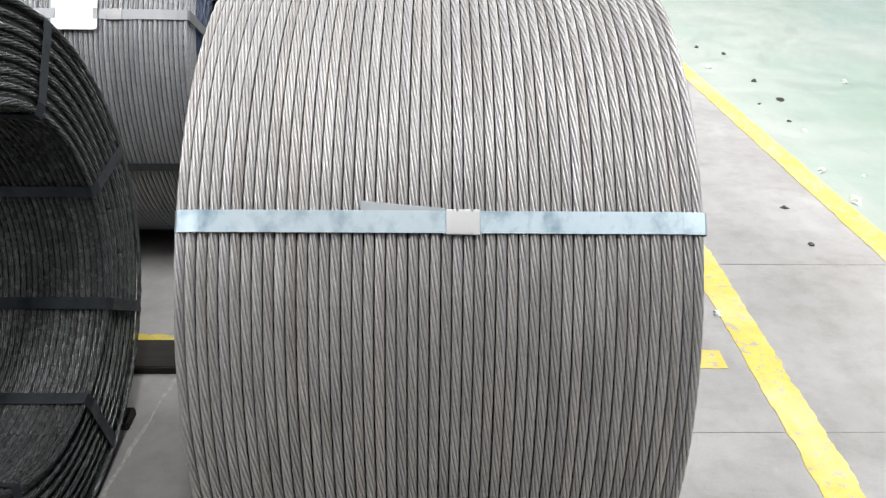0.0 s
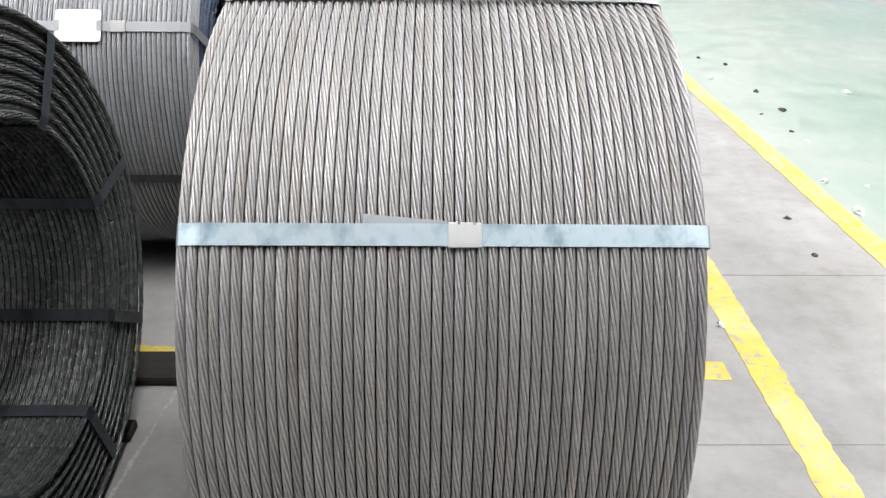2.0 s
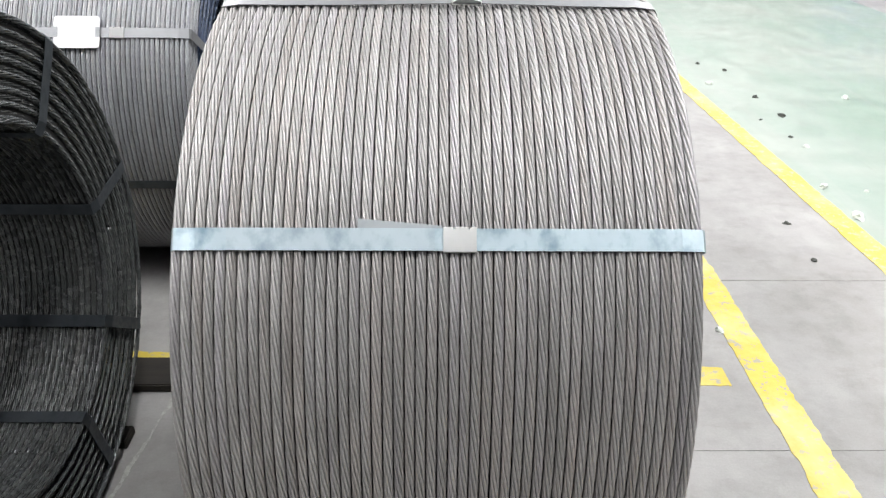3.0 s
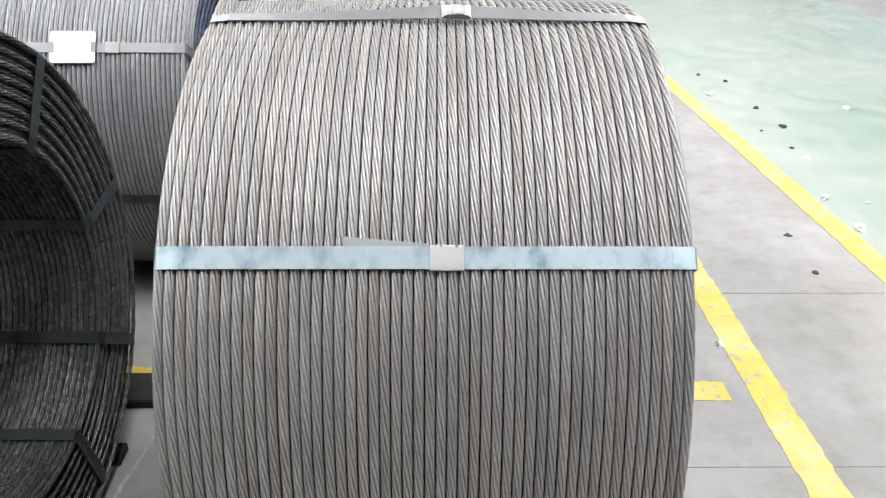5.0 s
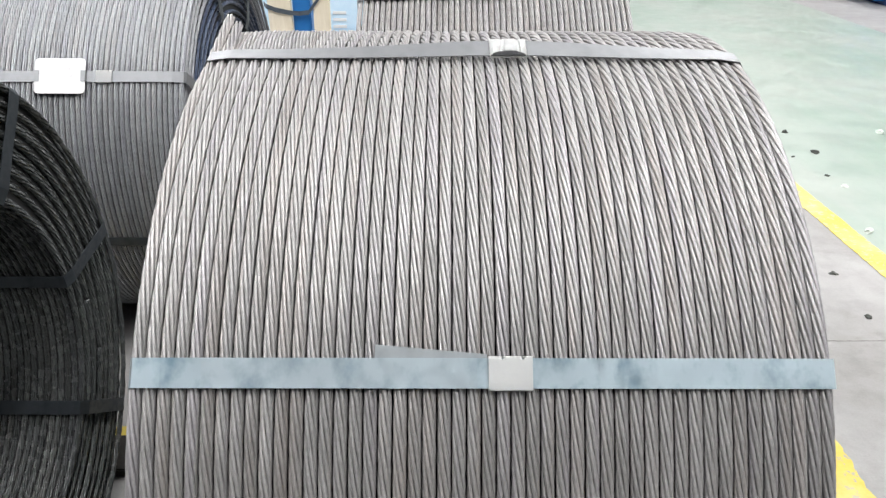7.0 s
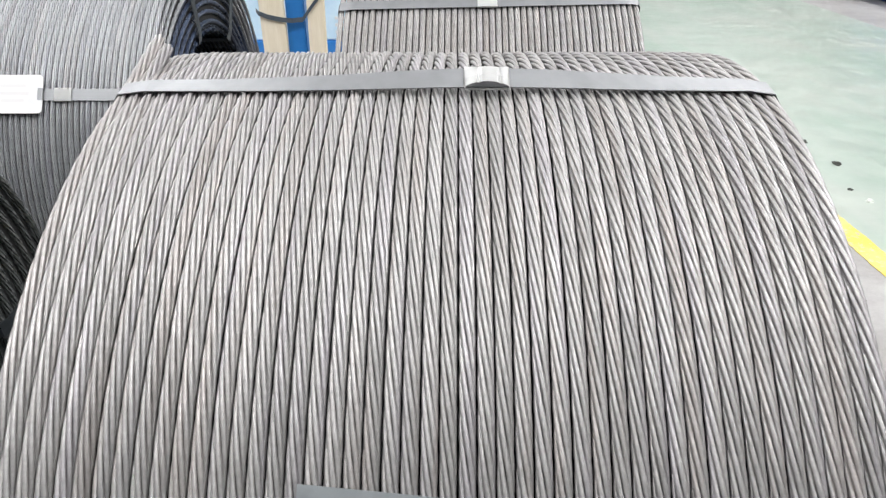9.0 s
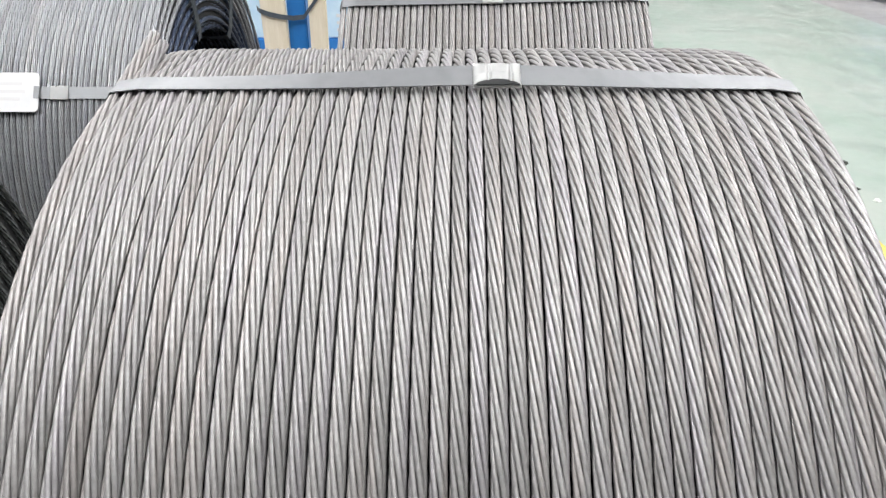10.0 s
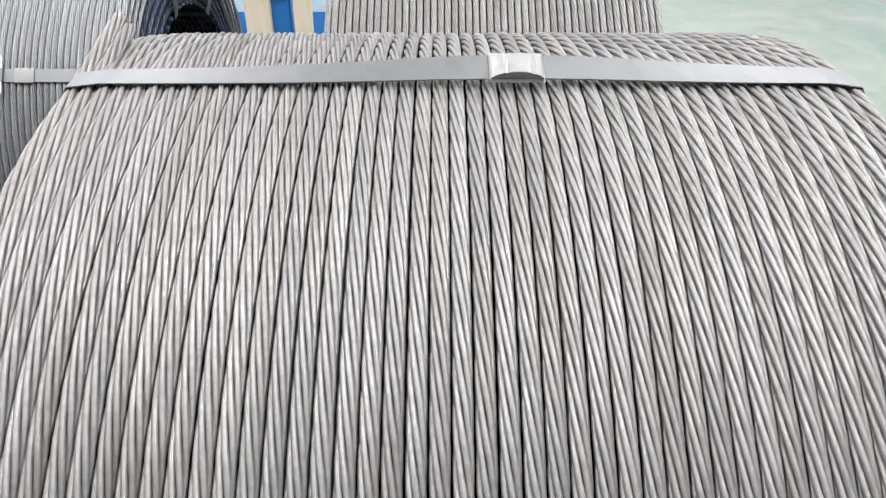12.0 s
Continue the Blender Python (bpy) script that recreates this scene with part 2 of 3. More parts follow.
# the green lane, its border line, the bay line and the cross line of the bays
structure("floor_green", ragged_strip([(2.57, -13.9), (1.06, 23.9)], [(5.5, -13.9), (4.1, 23.9)], 0.0005, 0.0020, 0.004, 0.1, 5), GREEN, "scuffed pale green epoxy-painted floor lane", "floor")
structure("trim_border_line", ragged_strip([(2.167, -6.0), (1.579, 9.9)], [(2.333, -6.0), (1.666, 9.9)], 0.001, 0.0035, 0.007, 0.03, 2), YELLOW, "yellow border line painted along the green lane", "floor marking")
structure("trim_bay_line", ragged_strip([(1.037, -2.0), (1.04, 2.9)], [(1.152, -2.0), (1.155, 2.9)], 0.0005, 0.0020, 0.011, 0.012, 3), YELLOW, "chipped yellow bay line painted on concrete", "floor marking")


def cross_line():
    bm = ragged_strip([(1.73, -0.968), (1.865, 2.6)], [(1.825, -0.968), (1.98, 2.6)], 0.0005, 0.0020, 0.009, 0.02, 4)
    bmesh.ops.transform(bm, matrix=Matrix(((0, -1, 0, 0), (1, 0, 0, 0), (0, 0, 1, 0), (0, 0, 0, 1))), verts=bm.verts)
    return bm


structure("trim_cross_line", cross_line(), YELLOW, "worn yellow cross line painted on concrete", "floor marking")


# ---- strand coils ----
WIRE, LAY, PITCH = 0.00253, 0.205, 0.01575
STRAND = 3 * WIRE
LOBES = 6
WIRE_ARCS = {5: (-30, -24, -10, 10, 24), 4: (-30, -20, 0, 20), 3: (-30, -17, 17), 2: (-30, 0), 1: (-30,)}


def strand_mesh(name, radius, pitch, segs, quads, phase, wobble=0.0, seed=0, start=0.0, sweep=2 * math.pi, mat=None):
    """One turn of seven-wire strand round the x axis: six wires laid round a core, as six rounded strips."""
    ring = []
    for lobe in range(LOBES):
        for j, deg in enumerate(WIRE_ARCS[quads]):
            a, c, w = radians(deg), 2.03 * WIRE, 0.98 * WIRE
            r = c * math.cos(a) + math.sqrt(max(0.0, w * w - (c * math.sin(a)) ** 2)) if j else 0.50 * c
            ring.append((radians(60 * lobe) + a, r))
    ang, rad = np.array(ring).T
    if sweep > 6.0 and pitch:
        # close steps where the coil faces outwards and up, wider ones below and behind
        a, b, few = radians(55), radians(235), segs // 4
        th = np.concatenate([np.linspace(0, a, few // 2 + 1)[:-1], np.linspace(a, b, segs + 1)[:-1], np.linspace(b, sweep, few - few // 2 + 1)])
        segs = len(th) - 1
    else:
        th = start + np.linspace(0, sweep, segs + 1)
    turn = (th * radius / LAY) * 2 * math.pi + phase * math.pi / 3
    A = ang[None, :] + turn[:, None]
    drift = wobble * (np.sin(th * 3 + seed) + 0.6 * np.sin(th * 7 + 2.1 * seed))
    X = (pitch * (th - math.pi) / (2 * math.pi) + drift)[:, None] + rad[None, :] * np.cos(A)
    R = radius + 0.5 * wobble * np.sin(th * 5 + 1.7 * seed)[:, None] + rad[None, :] * np.sin(A)
    # angle 0 at the floor, growing towards the viewer's side (-y) and over the top
    Y, Z = -R * np.sin(th)[:, None], -R * np.cos(th)[:, None]
    n = len(ring)
    verts = np.stack([X, Y, Z], 2).reshape(-1, 3)
    faces = [(i * n + j, i * n + (j + 1) % n, (i + 1) * n + (j + 1) % n, (i + 1) * n + j) for i in range(segs) for j in range(n)]
    faces += [tuple(range(n))[::-1], tuple(segs * n + j for j in range(n))]
    me = mesh_from(name, verts.tolist(), faces, mat or STEEL, True)
    # the valleys between the wires stay sharp
    ends = np.zeros(len(me.edges) * 2, dtype=np.int32)
    me.edges.foreach_get("vertices", ends)
    col = ends.reshape(-1, 2) % n
    sharp = (col[:, 0] == col[:, 1]) & (col[:, 0] % quads == 0)
    me.attributes.new("sharp_edge", "BOOLEAN", "EDGE").data.foreach_set("value", sharp)
    return me


def tube_bm(r0, r1, half, segs=96):
    bm = bmesh.new()
    rings = []
    for i in range(segs):
        a = 2 * math.pi * i / segs
        c, s = math.cos(a), math.sin(a)
        rings.append([bm.verts.new((x, r * c, r * s)) for x, r in ((-half, r1), (half, r1), (half, r0), (-half, r0))])
    for a, b in zip(rings, rings[1:] + rings[:1]):
        for j in range(4):
            bm.faces.new((a[j], a[(j + 1) % 4], b[(j + 1) % 4], b[j]))
    bmesh.ops.recalc_face_normals(bm, faces=bm.faces)
    return bm


def strap_path(r_out, r_in, half, lift=0.0, lift_x=0.0):
    """The closed way of a strap round the ring of the coil, as (x, r): outside, over the end, through the bore and back."""
    pts = []
    for i in range(25):
        x = -half + 2 * half * i / 24
        pts.append((x, r_out + lift * math.exp(-((x - lift_x) / 0.16) ** 2) - 0.004 * max(0.0, abs(x) / half - 0.965) / 0.035))
    pts += [(half + 0.005, r_out - 0.012), (half + 0.006, r_out - 0.05), (half + 0.005, (r_out + r_in) / 2), (half + 0.006, r_in + 0.03), (half, r_in)]
    pts += [(half - 2 * half * i / 6, r_in) for i in range(1, 7)]
    pts += [(-half - 0.006, r_in + 0.03), (-half - 0.005, (r_out + r_in) / 2), (-half - 0.006, r_out - 0.05), (-half - 0.005, r_out - 0.012)]
    return pts


def ribbon_bm(path, width, thick, closed=True, slope=0.0, tilt=0.0, tilt_x=0.0):
    """A flat band along a way of (x, r) points, across the y direction; r points up (+z)."""
    bm, rows = bmesh.new(), []
    n = len(path)
    for i, (x, r) in enumerate(path):
        a, b = path[(i - 1) % n] if closed or i else path[0], path[(i + 1) % n] if closed or i < n - 1 else path[-1]
        d = Vector((b[0] - a[0], b[1] - a[1])).normalized()
        nx, nr = -d.y, d.x
        y = slope * x
        e = width * tilt * math.exp(-((x - tilt_x) / 0.22) ** 2) if r > 0.6 else 0.0
        rows.append([bm.verts.new(q) for q in ((x, y - width / 2, r), (x, y + width / 2, r + e), (x + nx * thick, y + width / 2, r + e + nr * thick), (x + nx * thick, y - width / 2, r + nr * thick))])
    pairs = list(zip(rows, rows[1:])) + ([(rows[-1], rows[0])] if closed else [])
    for a, b in pairs:
        for j in range(4):
            bm.faces.new((a[j], a[(j + 1) % 4], b[(j + 1) % 4], b[j]))
    if not closed:
        bm.faces.new(rows[0])
        bm.faces.new(rows[-1])
    bmesh.ops.recalc_face_normals(bm, faces=bm.faces)
    return bm


def seal_bm(x0, x1, r, width, thick=0.0035, gape=0.0):
    """A crimped strap seal: a folded sleeve, pinched at two notches in each long edge. gape: height of the open mouth on the near side."""
    bm = bmesh.new()
    nx, rows = 40, []
    for i in range(nx + 1):
        k = i / nx
        notch = sum(math.exp(-((k - c) / 0.035) ** 2) for c in (0.32, 0.78))
        belly = math.sin(math.pi * min(1.0, max(0.0, k))) ** 0.5
        w, h = width * (1.06 - (0.05 * notch if gape else 0.0)), thick * (0.3 if gape else 1.0) + gape * belly * (1 - 0.2 * notch)
        x = x0 + (x1 - x0) * k
        prof = ((-0.30, -0.1), (-0.50, -0.1 - 0.6 * gape * belly / thick * 0.25), (-0.52, 0.15)) if gape else ((-0.5, -0.35), (-0.53, 0.2), (-0.5, 0.85))
        row = [(x, p * w, r + q * thick) for p, q in prof]
        if gape:
            # lower lip, then the dark mouth, then the upper lip
            row = [(x, -0.1 * w, r), (x, -0.5 * w, r - 0.001), (x, -0.53 * w, r + 0.001)]
            upper = [(x, -0.50 * w, r + h), (x, -0.2 * w, r + h + 0.001), (x, 0.3 * w, r + 0.7 * h), (x, 0.5 * w, r + 0.5 * thick), (x, 0.53 * w, r)]
            rows.append(([bm.verts.new(q) for q in row], [bm.verts.new(q) for q in upper]))
        else:
            row += [(x, p * w, r + q * thick) for p, q in ((-0.3, 1.0), (0.0, 1.05), (0.3, 1.0), (0.44 - 0.06 * notch, 1.0), (0.45 - 0.02 * notch, 0.95 - 1.3 * notch), (0.49 - 0.02 * notch, 0.9 - 1.2 * notch), (0.51, 0.7), (0.52, -0.35))]
            rows.append(([bm.verts.new(q) for q in row],))
    for a, b in zip(rows, rows[1:]):
        for p, q in zip(a, b):
            for j in range(len(p) - 1):
                bm.faces.new((p[j], p[j + 1], q[j + 1], q[j]))
    if gape:
        # the two lips meet at the ends of the mouth
        for p, q in ((rows[0], rows[1]), (rows[-2], rows[-1])):
            bm.faces.new((p[0][2], p[1][0], q[1][0], q[0][2]))
    bmesh.ops.solidify(bm, geom=bm.faces[:], thickness=0.0010)
    bmesh.ops.recalc_face_normals(bm, faces=bm.faces)
    return bm


def at_angle(deg):
    """Turns what is built on top (+z) round the x axis to the angle, 0 towards the viewer's side, 90 on top."""
    return pose(0, 0, 0, 90 - deg)


class Coil:
    def __init__(self, place, radius, inner, label, near, end_layers, bore, shift, turns=48, seed=1, steel=None, end_steel=None, bore_steel=None):
        rnd = random.Random(seed)
        steel = steel or STEEL
        self.radius, self.inner, self.half = radius, inner, turns * PITCH / 2
        self.ob = thing("steel_strand_coil", place, label, "wire coil", "coils of steel strand")
        rc = radius - STRAND
        segs, quads, kinds = near
        kinds_me = [strand_mesh("strand", rc, PITCH, segs, quads, k / kinds, 0.00013, seed * 3 + k, mat=steel) for k in range(kinds)]
        lay = rnd.random()
        for i in range(turns):
            # the lay of each turn drifts a little from that of its neighbour
            lay += shift + rnd.gauss(0.0, 0.05)
            k = int(lay * kinds) % kinds
            edge = min(i, turns - 1 - i)
            s = 1.0 + rnd.uniform(-0.0012, 0.0010) - (0.004 if edge == 0 else 0.0012 if edge == 1 else 0.0)
            x = (i - (turns - 1) / 2) * PITCH + rnd.uniform(-0.00018, 0.00018)
            child("strand", kinds_me[k], self.ob, Matrix.LocRotScale((x, 0, 0), None, (1, s, s)))
        # dark filler tube: paints the depth of the gaps as shade
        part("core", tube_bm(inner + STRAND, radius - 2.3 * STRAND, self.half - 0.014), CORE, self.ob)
        # the layers seen on the two ends
        layers = int((radius - inner) / 0.0150) - 1
        for side in (-1, 1):
            fine = end_layers if side > 0 else (72, 1)
            # end layers and bore default to the wire that is darkened for shade
            for k in range(1, layers + 1):
                r = rc - k * 0.0150
                me = strand_mesh("layer_strand", r, 0.0, fine[0], fine[1], rnd.random(), 0.0012, seed + k, mat=(bore_steel if bore_steel and k > 0.4 * layers else end_steel) or SHADED_WIRE)
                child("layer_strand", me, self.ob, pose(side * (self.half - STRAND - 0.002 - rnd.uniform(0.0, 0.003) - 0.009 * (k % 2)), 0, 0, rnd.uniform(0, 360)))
        ri = inner + STRAND
        if bore:
            bore_me = [strand_mesh("bore_strand", ri, 0.0, bore[0], bore[1], k / 4, 0.0005, k, mat=bore_steel or SHADED_WIRE) for k in range(4)]
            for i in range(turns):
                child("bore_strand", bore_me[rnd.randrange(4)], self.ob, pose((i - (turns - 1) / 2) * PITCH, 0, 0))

    def strap(self, deg, mat, lift=0.0, lift_x=0.0, label="", seal=None, slope=0.0, gape=0.0, tilt=0.0):
        band = part("strap", ribbon_bm(strap_path(self.radius + 0.0012, self.inner - 0.003, self.half - 0.003, lift, lift_x), 0.032, 0.0011, True, slope, tilt, lift_x), mat, self.ob, label)
        band.matrix_basis = at_angle(deg)
        if seal:
            s = part("seal", seal_bm(seal[0], seal[1], self.radius + 0.002 + lift, 0.036 if gape else 0.033, 0.0035, gape), SEAL, band, "crimped pale galvanised seal")
            s.matrix_basis = Matrix.Translation((0, 0, self.radius + 0.016 * tilt)) @ pose(0, 0, 0, math.degrees(tilt)) @ Matrix.Translation((0, 0, -self.radius))
        return band


LABEL = "strapped coil of grey steel strand"
main = Coil((0.003, 1.3, 0.65), 0.65, 0.395, LABEL + " standing on concrete", (310, 5, 16), (120, 2), (60, 2), 0.05, seed=3)
band = main.strap(38.2, STRAP_BLUE, 0.0, 0.03, "blued steel strap with smudges", (0.005, 0.052))
tail = part("strap_tail", ribbon_bm([(-0.116, 0.6508), (-0.06, 0.6507), (0.004, 0.6506)], 0.031, 0.0005, False, -0.085), STRAP_SHADED, band, "loose end of the strap")
tail.location = (0, 0.0050, -0.0005)
part("strap_overlap", ribbon_bm([(-0.30, 0.6524), (-0.15, 0.6526), (-0.007, 0.6530)], 0.032, 0.0012, False), STRAP_LIT, band, "second layer of the strap")
main.strap(81.9, STRAP_GREY, 0.005, 0.05, "bright grey steel strap", (0.022, 0.074), 0.0, 0.011, 0.30)
for d in (127, 172, 217, 262, 307):
    main.strap(d, STRAP_GREY)
# two loose strand ends that leave the shoulder of the coil in a straight line
for k, (x, y, z, reach) in enumerate(((-0.371, 1.212, 1.283, 0.148), (-0.3555, 1.212, 1.283, 0.128))):
    end = child("loose_end", strand_mesh("loose_end", 5.0, 0.0, 20, 4, 0.4 * k, 0.0, 0, math.pi, reach / 5.0), main.ob)
    end.matrix_basis = Matrix.Translation((x - 0.003, y - 1.3, z - 0.65)) @ pose(0, 0, 0, 15.0 - 1.5 * k, 0, 2.0) @ Matrix.Translation((0, 0, -5.0))

# this coil stands in shade, which its wire colour carries
left = Coil((-0.88 - 0.378, 1.19, 0.65), 0.63, 0.40, "strapped coil of glossy steel strand, darkened for shade, with open bore", (190, 3, 8), (260, 3), (170, 3), 0.06, seed=5, steel=SHADED_WIRE)
for d in (35, 82, 128, 172, 217, 255, 305):
    left.strap(d, STRAP_DARK, label="dark steel strap")

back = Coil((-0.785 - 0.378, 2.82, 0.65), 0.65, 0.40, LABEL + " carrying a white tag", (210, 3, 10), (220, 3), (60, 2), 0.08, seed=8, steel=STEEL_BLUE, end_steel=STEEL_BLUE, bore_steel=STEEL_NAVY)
tag_band = back.strap(32.0, STRAP_GREY, label="bright grey steel strap", seal=(0.124, 0.170))
for d in (77, 122, 167, 212, 257, 302, 347):
    back.strap(d, STRAP_DARK, label="dark steel strap")


def tag_bm(w, h, z):
    """A card with rounded corners and a slot at each side for the strap, slightly bowed."""
    bm, pts = bmesh.new(), []
    for cx, cy, a0 in ((1, 1, 0), (-1, 1, 90), (-1, -1, 180), (1, -1, 270)):
        for k in range(5):
            a = radians(a0 + 22.5 * k)
            pts.append((cx * (w / 2 - 0.012) + 0.012 * math.cos(a), cy * (h / 2 - 0.012) + 0.012 * math.sin(a)))
    lo = [bm.verts.new((x, y, z)) for x, y in pts]
    bm.faces.new(lo)
    ext = bmesh.ops.extrude_face_region(bm, geom=bm.faces[:])
    for v in ext["geom"]:
        if isinstance(v, bmesh.types.BMVert):
            v.co.z += 0.0015
    bmesh.ops.recalc_face_normals(bm, faces=bm.faces)
    return bm


tag = part("tag", tag_bm(0.146, 0.104, back.radius + 0.006), PAPER, tag_band, "white card tag with rounded corners")
tag.location = (0.022, 0.0, 0)
part("strap_tongue", box_bm(-0.0735, -0.060, -0.016, 0.016, back.radius + 0.0078, back.radius + 0.0088), STRAP_GREY, tag_band).location = (0.022, 0, 0)
part("strap_tongue", box_bm(0.060, 0.0735, -0.016, 0.016, back.radius + 0.0078, back.radius + 0.0088), STRAP_GREY, tag_band).location = (0.022, 0, 0)

for row_y, w in ((0.022, 0.07), (0.002, 0.085), (-0.018, 0.06)):
    part("print_bar", box_bm(-w / 2, w / 2, row_y - 0.004, row_y + 0.004, back.radius + 0.0074, back.radius + 0.0078), FADED_INK, tag_band, "faded print bar").location = (0.016, 0, 0)

behind = Coil((0.105, 2.605, 0.65), 0.65, 0.395, LABEL + " against another coil", (200, 3, 10), (100, 2), (50, 2), -0.06, seed=11)
behind.strap(61.5, STRAP_GREY, label="bright grey steel strap", seal=(-0.03, 0.02), slope=0.03)
for d in (103, 148, 193, 238, 283, 328, 13):
    behind.strap(d, STRAP_GREY)


# ---- floor shade slab, batten, frame and machine ----
def timber(name, x0, x1, y0, y1, z0, z1, mat, label, category):
    bm = box_bm(x0, x1, y0, y1, z0, z1, 0.004)
    return tagged(part(name, bm, mat, None), label, category)


# no beam lies here: a thin slab stands in for shadow on the floor
timber("timber_chock", -1.75, -0.79, 1.70, 1.845, 0.0, 0.03, WOOD_AND_SHADE, "near-black slab standing for the floor shade between the coils", "timber")
timber("timber_batten", -1.5, -0.885, 1.45, 1.52, 0.0, 0.03, WOOD_AND_SHADE, "dark thin timber batten under a coil", "timber")

frame_stand = thing("steel_stand", (-0.83, 4.3, 0), "blue steel upright with two pale boards strapped to it", "stand")
part("upright", box_bm(-0.015, 0.082, -0.03, 0.09, 0.0, 1.9, 0.006), BLUE, frame_stand, "blue enamelled steel upright")
part("foot", box_bm(-0.2, 0.2, -0.2, 0.2, 0.0, 0.02, 0.004), BLUE, frame_stand)
b1 = part("board", box_bm(-0.0625, 0.0625, -0.02, 0.02, 0.02, 1.95, 0.003), WOOD, frame_stand, "pale planed softwood board")
b1.matrix_basis = pose(-0.066, -0.04, 0, 0, -1.0, 0)
b2 = part("board", box_bm(-0.044, 0.044, -0.02, 0.02, 0.02, 1.95, 0.003), WOOD, frame_stand, "pale planed softwood board")
b2.matrix_basis = pose(0.138, -0.04, 0, 0, 0.4, 0)


def slack_band_bm(points, height, thick):
    """A slack flat band along points of (x, y, z), standing on edge."""
    bm, rows = bmesh.new(), []
    for x, y, z in points:
        rows.append([bm.verts.new(q) for q in ((x, y, z), (x, y - thick, z), (x, y - thick, z + height), (x, y, z + height))])
    for a, b in zip(rows, rows[1:]):
        for j in range(4):
            bm.faces.new((a[j], a[(j + 1) % 4], b[(j + 1) % 4], b[j]))
    bm.faces.new(rows[0])
    bm.faces.new(rows[-1])
    bmesh.ops.recalc_face_normals(bm, faces=bm.faces)
    return bm


part("band", slack_band_bm([(-0.17, -0.02, 0.875), (-0.148, -0.066, 0.868), (-0.10, -0.068, 0.850), (-0.03, -0.066, 0.835), (0.02, -0.05, 0.828), (0.075, -0.05, 0.834),
                            (0.10, -0.066, 0.865), (0.14, -0.068, 0.915), (0.18, -0.066, 0.96), (0.19, 0.0, 0.98)], 0.024, 0.002), STRAP_BAND, frame_stand, "slack blue-grey steel band")

machine = thing("machine_cabinet", (-0.6, 7.0, 0), "blue machine cabinet with a pale blue upper panel", "machine")
part("plinth", box_bm(-1.6, 0.55, 0.0, 1.2, 0.0, 0.19, 0.01), BLUE, machine)
panel = part("upper_panel", box_bm(-1.6, 0.55, 0.02, 1.2, 0.19, 2.2, 0.01), PALE_BLUE, machine, "pale blue sheet panel")
for k in range(3):
    part("label_bar", box_bm(-0.42, -0.30, 0.012, 0.019, 0.25 + 0.06 * k, 0.275 + 0.06 * k), PAPER, panel, "white printed bar")


# ---- grit and flakes on the floor ----
def chip(x, y, size, mat, label, seed, base=0.0):
    rnd = random.Random(seed)
    bm = bmesh.new()
    bmesh.ops.create_icosphere(bm, subdivisions=2, radius=1.0)
    for v in bm.verts:
        f = 1 + 0.75 * noise.noise(v.co * 1.4 + Vector((seed, 0, 0)))
        v.co = Vector((v.co.x * size * f, v.co.y * size * 0.75 * f, max(-0.25, v.co.z) * size * 0.6 * f + size * 0.14))
    ob = part("floor_chip", bm, mat, None)
    ob.matrix_basis = pose(x, y, base, 0, 0, rnd.uniform(0, 360))
    return tagged(ob, label, "debris", "chips on the floor")


DARK = "dark crumb of dirt lying on the floor"
PALE = "pale flake of paint lying on the floor"
CHIPS = [(2.244, 4.395, 0.026, 0, 1), (2.224, 4.79, 0.022, 0, 1), (1.636, 2.885, 0.016, 0, 0), (1.609, 2.545, 0.016, 0, 0),
         (2.003, 2.947, 0.036, 1, 1), (2.0, 3.293, 0.026, 1, 1), (1.033, 2.037, 0.018, 1, 0), (2.092, 5.648, 0.018, 0, 1), (2.243, 5.461, 0.02, 0, 1), (2.007, 5.101, 0.03, 1, 1), (2.078, 4.325, 0.012, 0, 1),
         (2.138, 4.015, 0.014, 0, 1), (2.162, 3.860, 0.02, 1, 1), (2.847, 4.783, 0.03, 1, 1), (2.192, 3.239, 0.016, 1, 1)]
for k, (x, y, s, pale, green) in enumerate(CHIPS):
    chip(x, y, s, (CHIP_DARK, CHIP_PALE)[pale], (DARK, PALE)[pale], k, 0.002 * green)


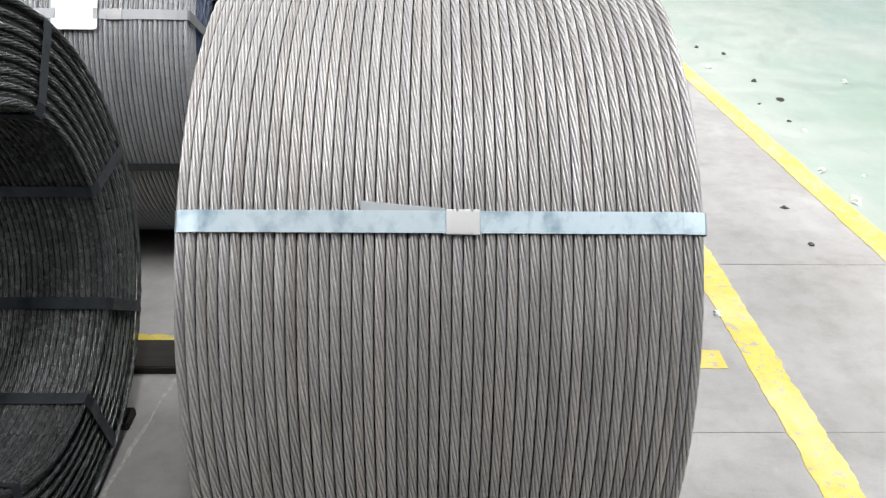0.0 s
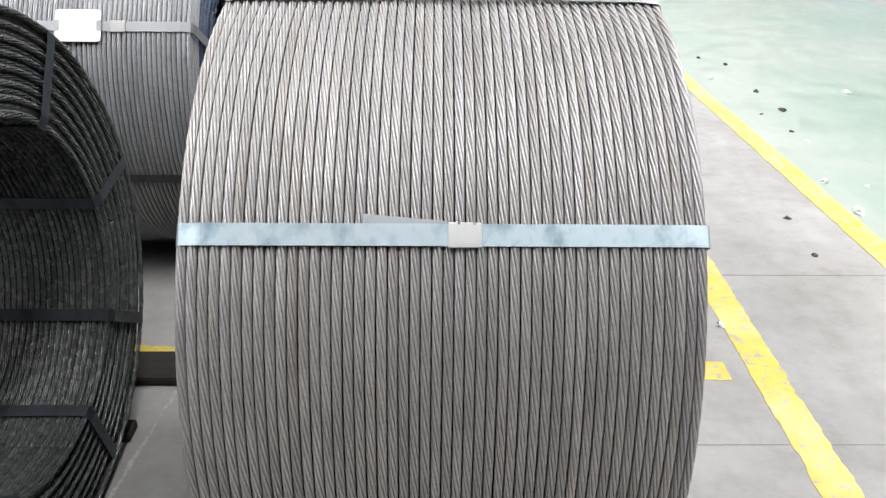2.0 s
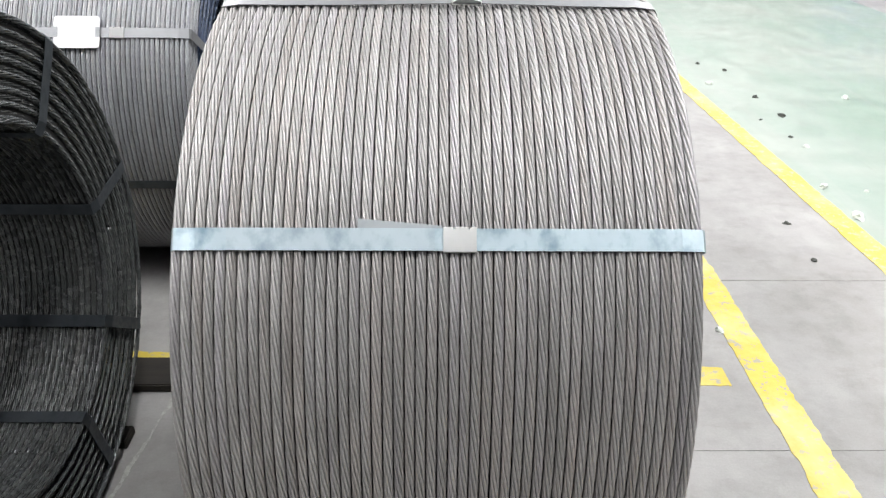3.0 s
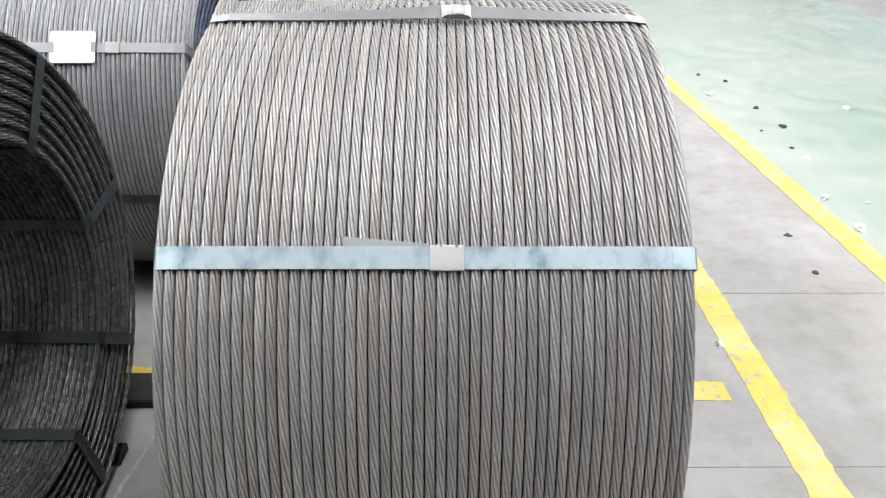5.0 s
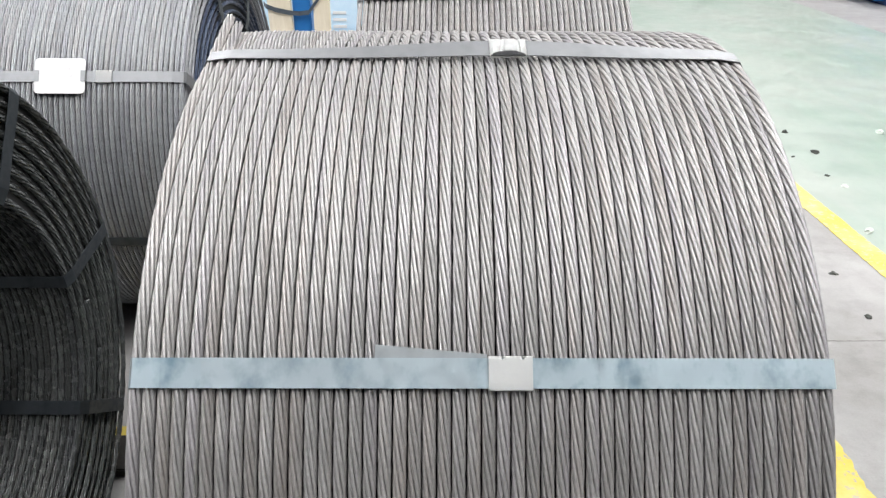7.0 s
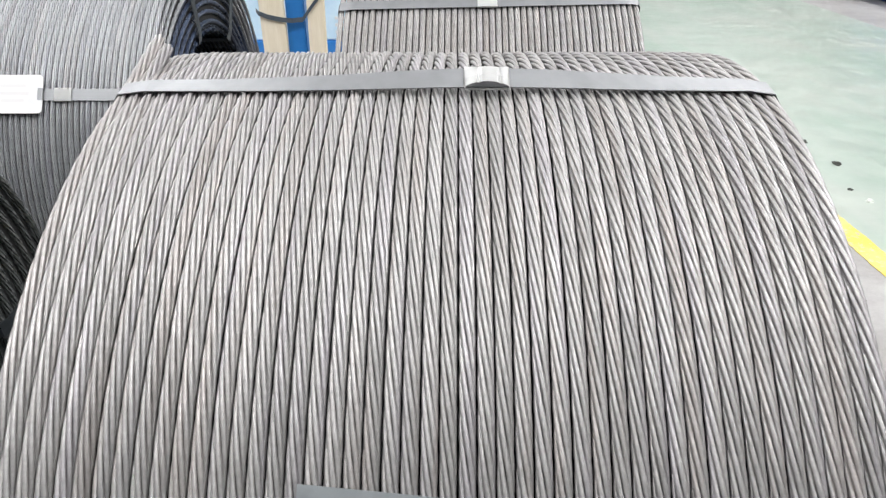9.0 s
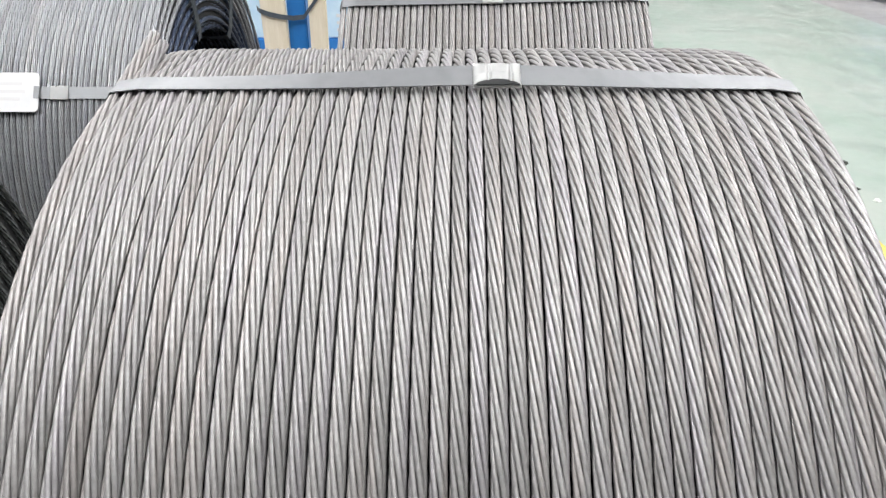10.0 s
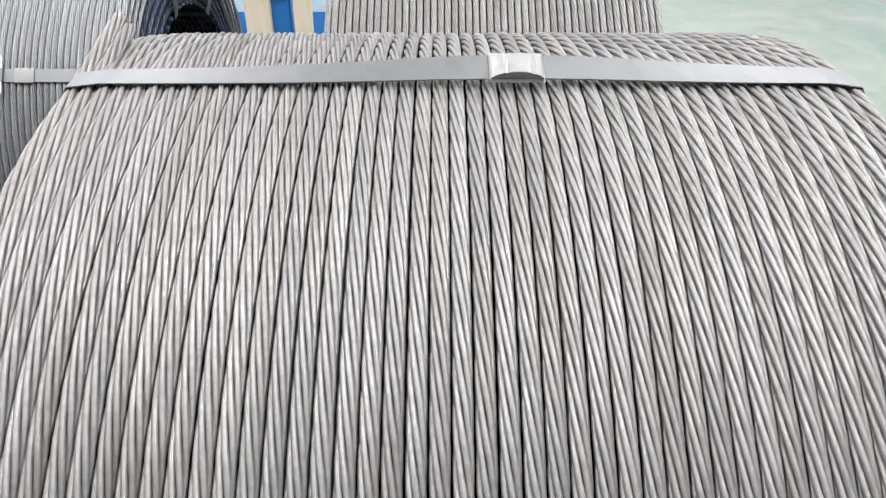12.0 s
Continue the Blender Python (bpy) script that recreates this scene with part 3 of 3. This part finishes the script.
# ---- joints in the concrete ----
def joint(x0, x1, y, width, seed):
    bm = ragged_strip([(-y - width / 2, x0), (-y - width / 2, x1)], [(-y + width / 2, x0), (-y + width / 2, x1)], 0.0, 0.0015, width * 0.35, 0.02, seed)
    bmesh.ops.transform(bm, matrix=Matrix(((0, 1, 0, 0), (-1, 0, 0, 0), (0, 0, 1, 0), (0, 0, 0, 1))), verts=bm.verts)
    return bm


JOINT = make_simple("dirt_filled_joint", (0.17, 0.162, 0.155), (0.24, 0.23, 0.22), 0.8, 40.0)
MORTAR = make_simple("crumbled_pale_mortar", (0.27, 0.26, 0.25), (0.46, 0.45, 0.43), 0.85, 45.0)
structure("floor_joint", joint(1.16, 1.90, 2.385, 0.004, 21), JOINT, "thin dark joint in the concrete floor", "floor joint")
structure("floor_joint", joint(0.4, 1.90, 1.443, 0.0016, 22), JOINT, "thin dark joint in the concrete floor", "floor joint")
structure("floor_joint", ragged_strip([(-0.910, 0.9), (-0.820, 1.72)], [(-0.900, 0.9), (-0.810, 1.72)], 0.0, 0.0009, 0.009, 0.004, 23), MORTAR, "crumbled pale joint in the concrete floor", "floor joint")


# ---- far end of the lane ----
def machine_base():
    """A blue machine's rounded tank on two dark skids."""
    base = thing("machine_tank", (6.35, 10.35, 0.0), "blue enamelled tank with rounded corners on dark skids", "machine")
    tank = box_bm(-0.95, 0.95, -0.5, 0.5, 0.05, 0.95)
    bmesh.ops.bevel(tank, geom=tank.edges, offset=0.16, segments=5, affect="EDGES")
    body = part("tank", tank, BLUE, base, "blue enamelled tank")
    for pol in body.data.polygons:
        pol.use_smooth = True
    for px in (-0.6, 0.6):
        part("skid", box_bm(px - 0.08, px + 0.08, -0.48, 0.48, 0.0, 0.075, 0.005), NAVY, base, "dark steel skid")
    return base


machine_base()
post = thing("guard_post", (5.33, 10.75, 0.0), "dark steel guard post with a foot plate beside the tank", "post")
part("foot_plate", box_bm(-0.13, 0.13, -0.13, 0.13, 0.0, 0.02, 0.004), NAVY, post)
part("post_tube", box_bm(-0.05, 0.05, -0.05, 0.05, 0.02, 0.9, 0.012), NAVY, post)
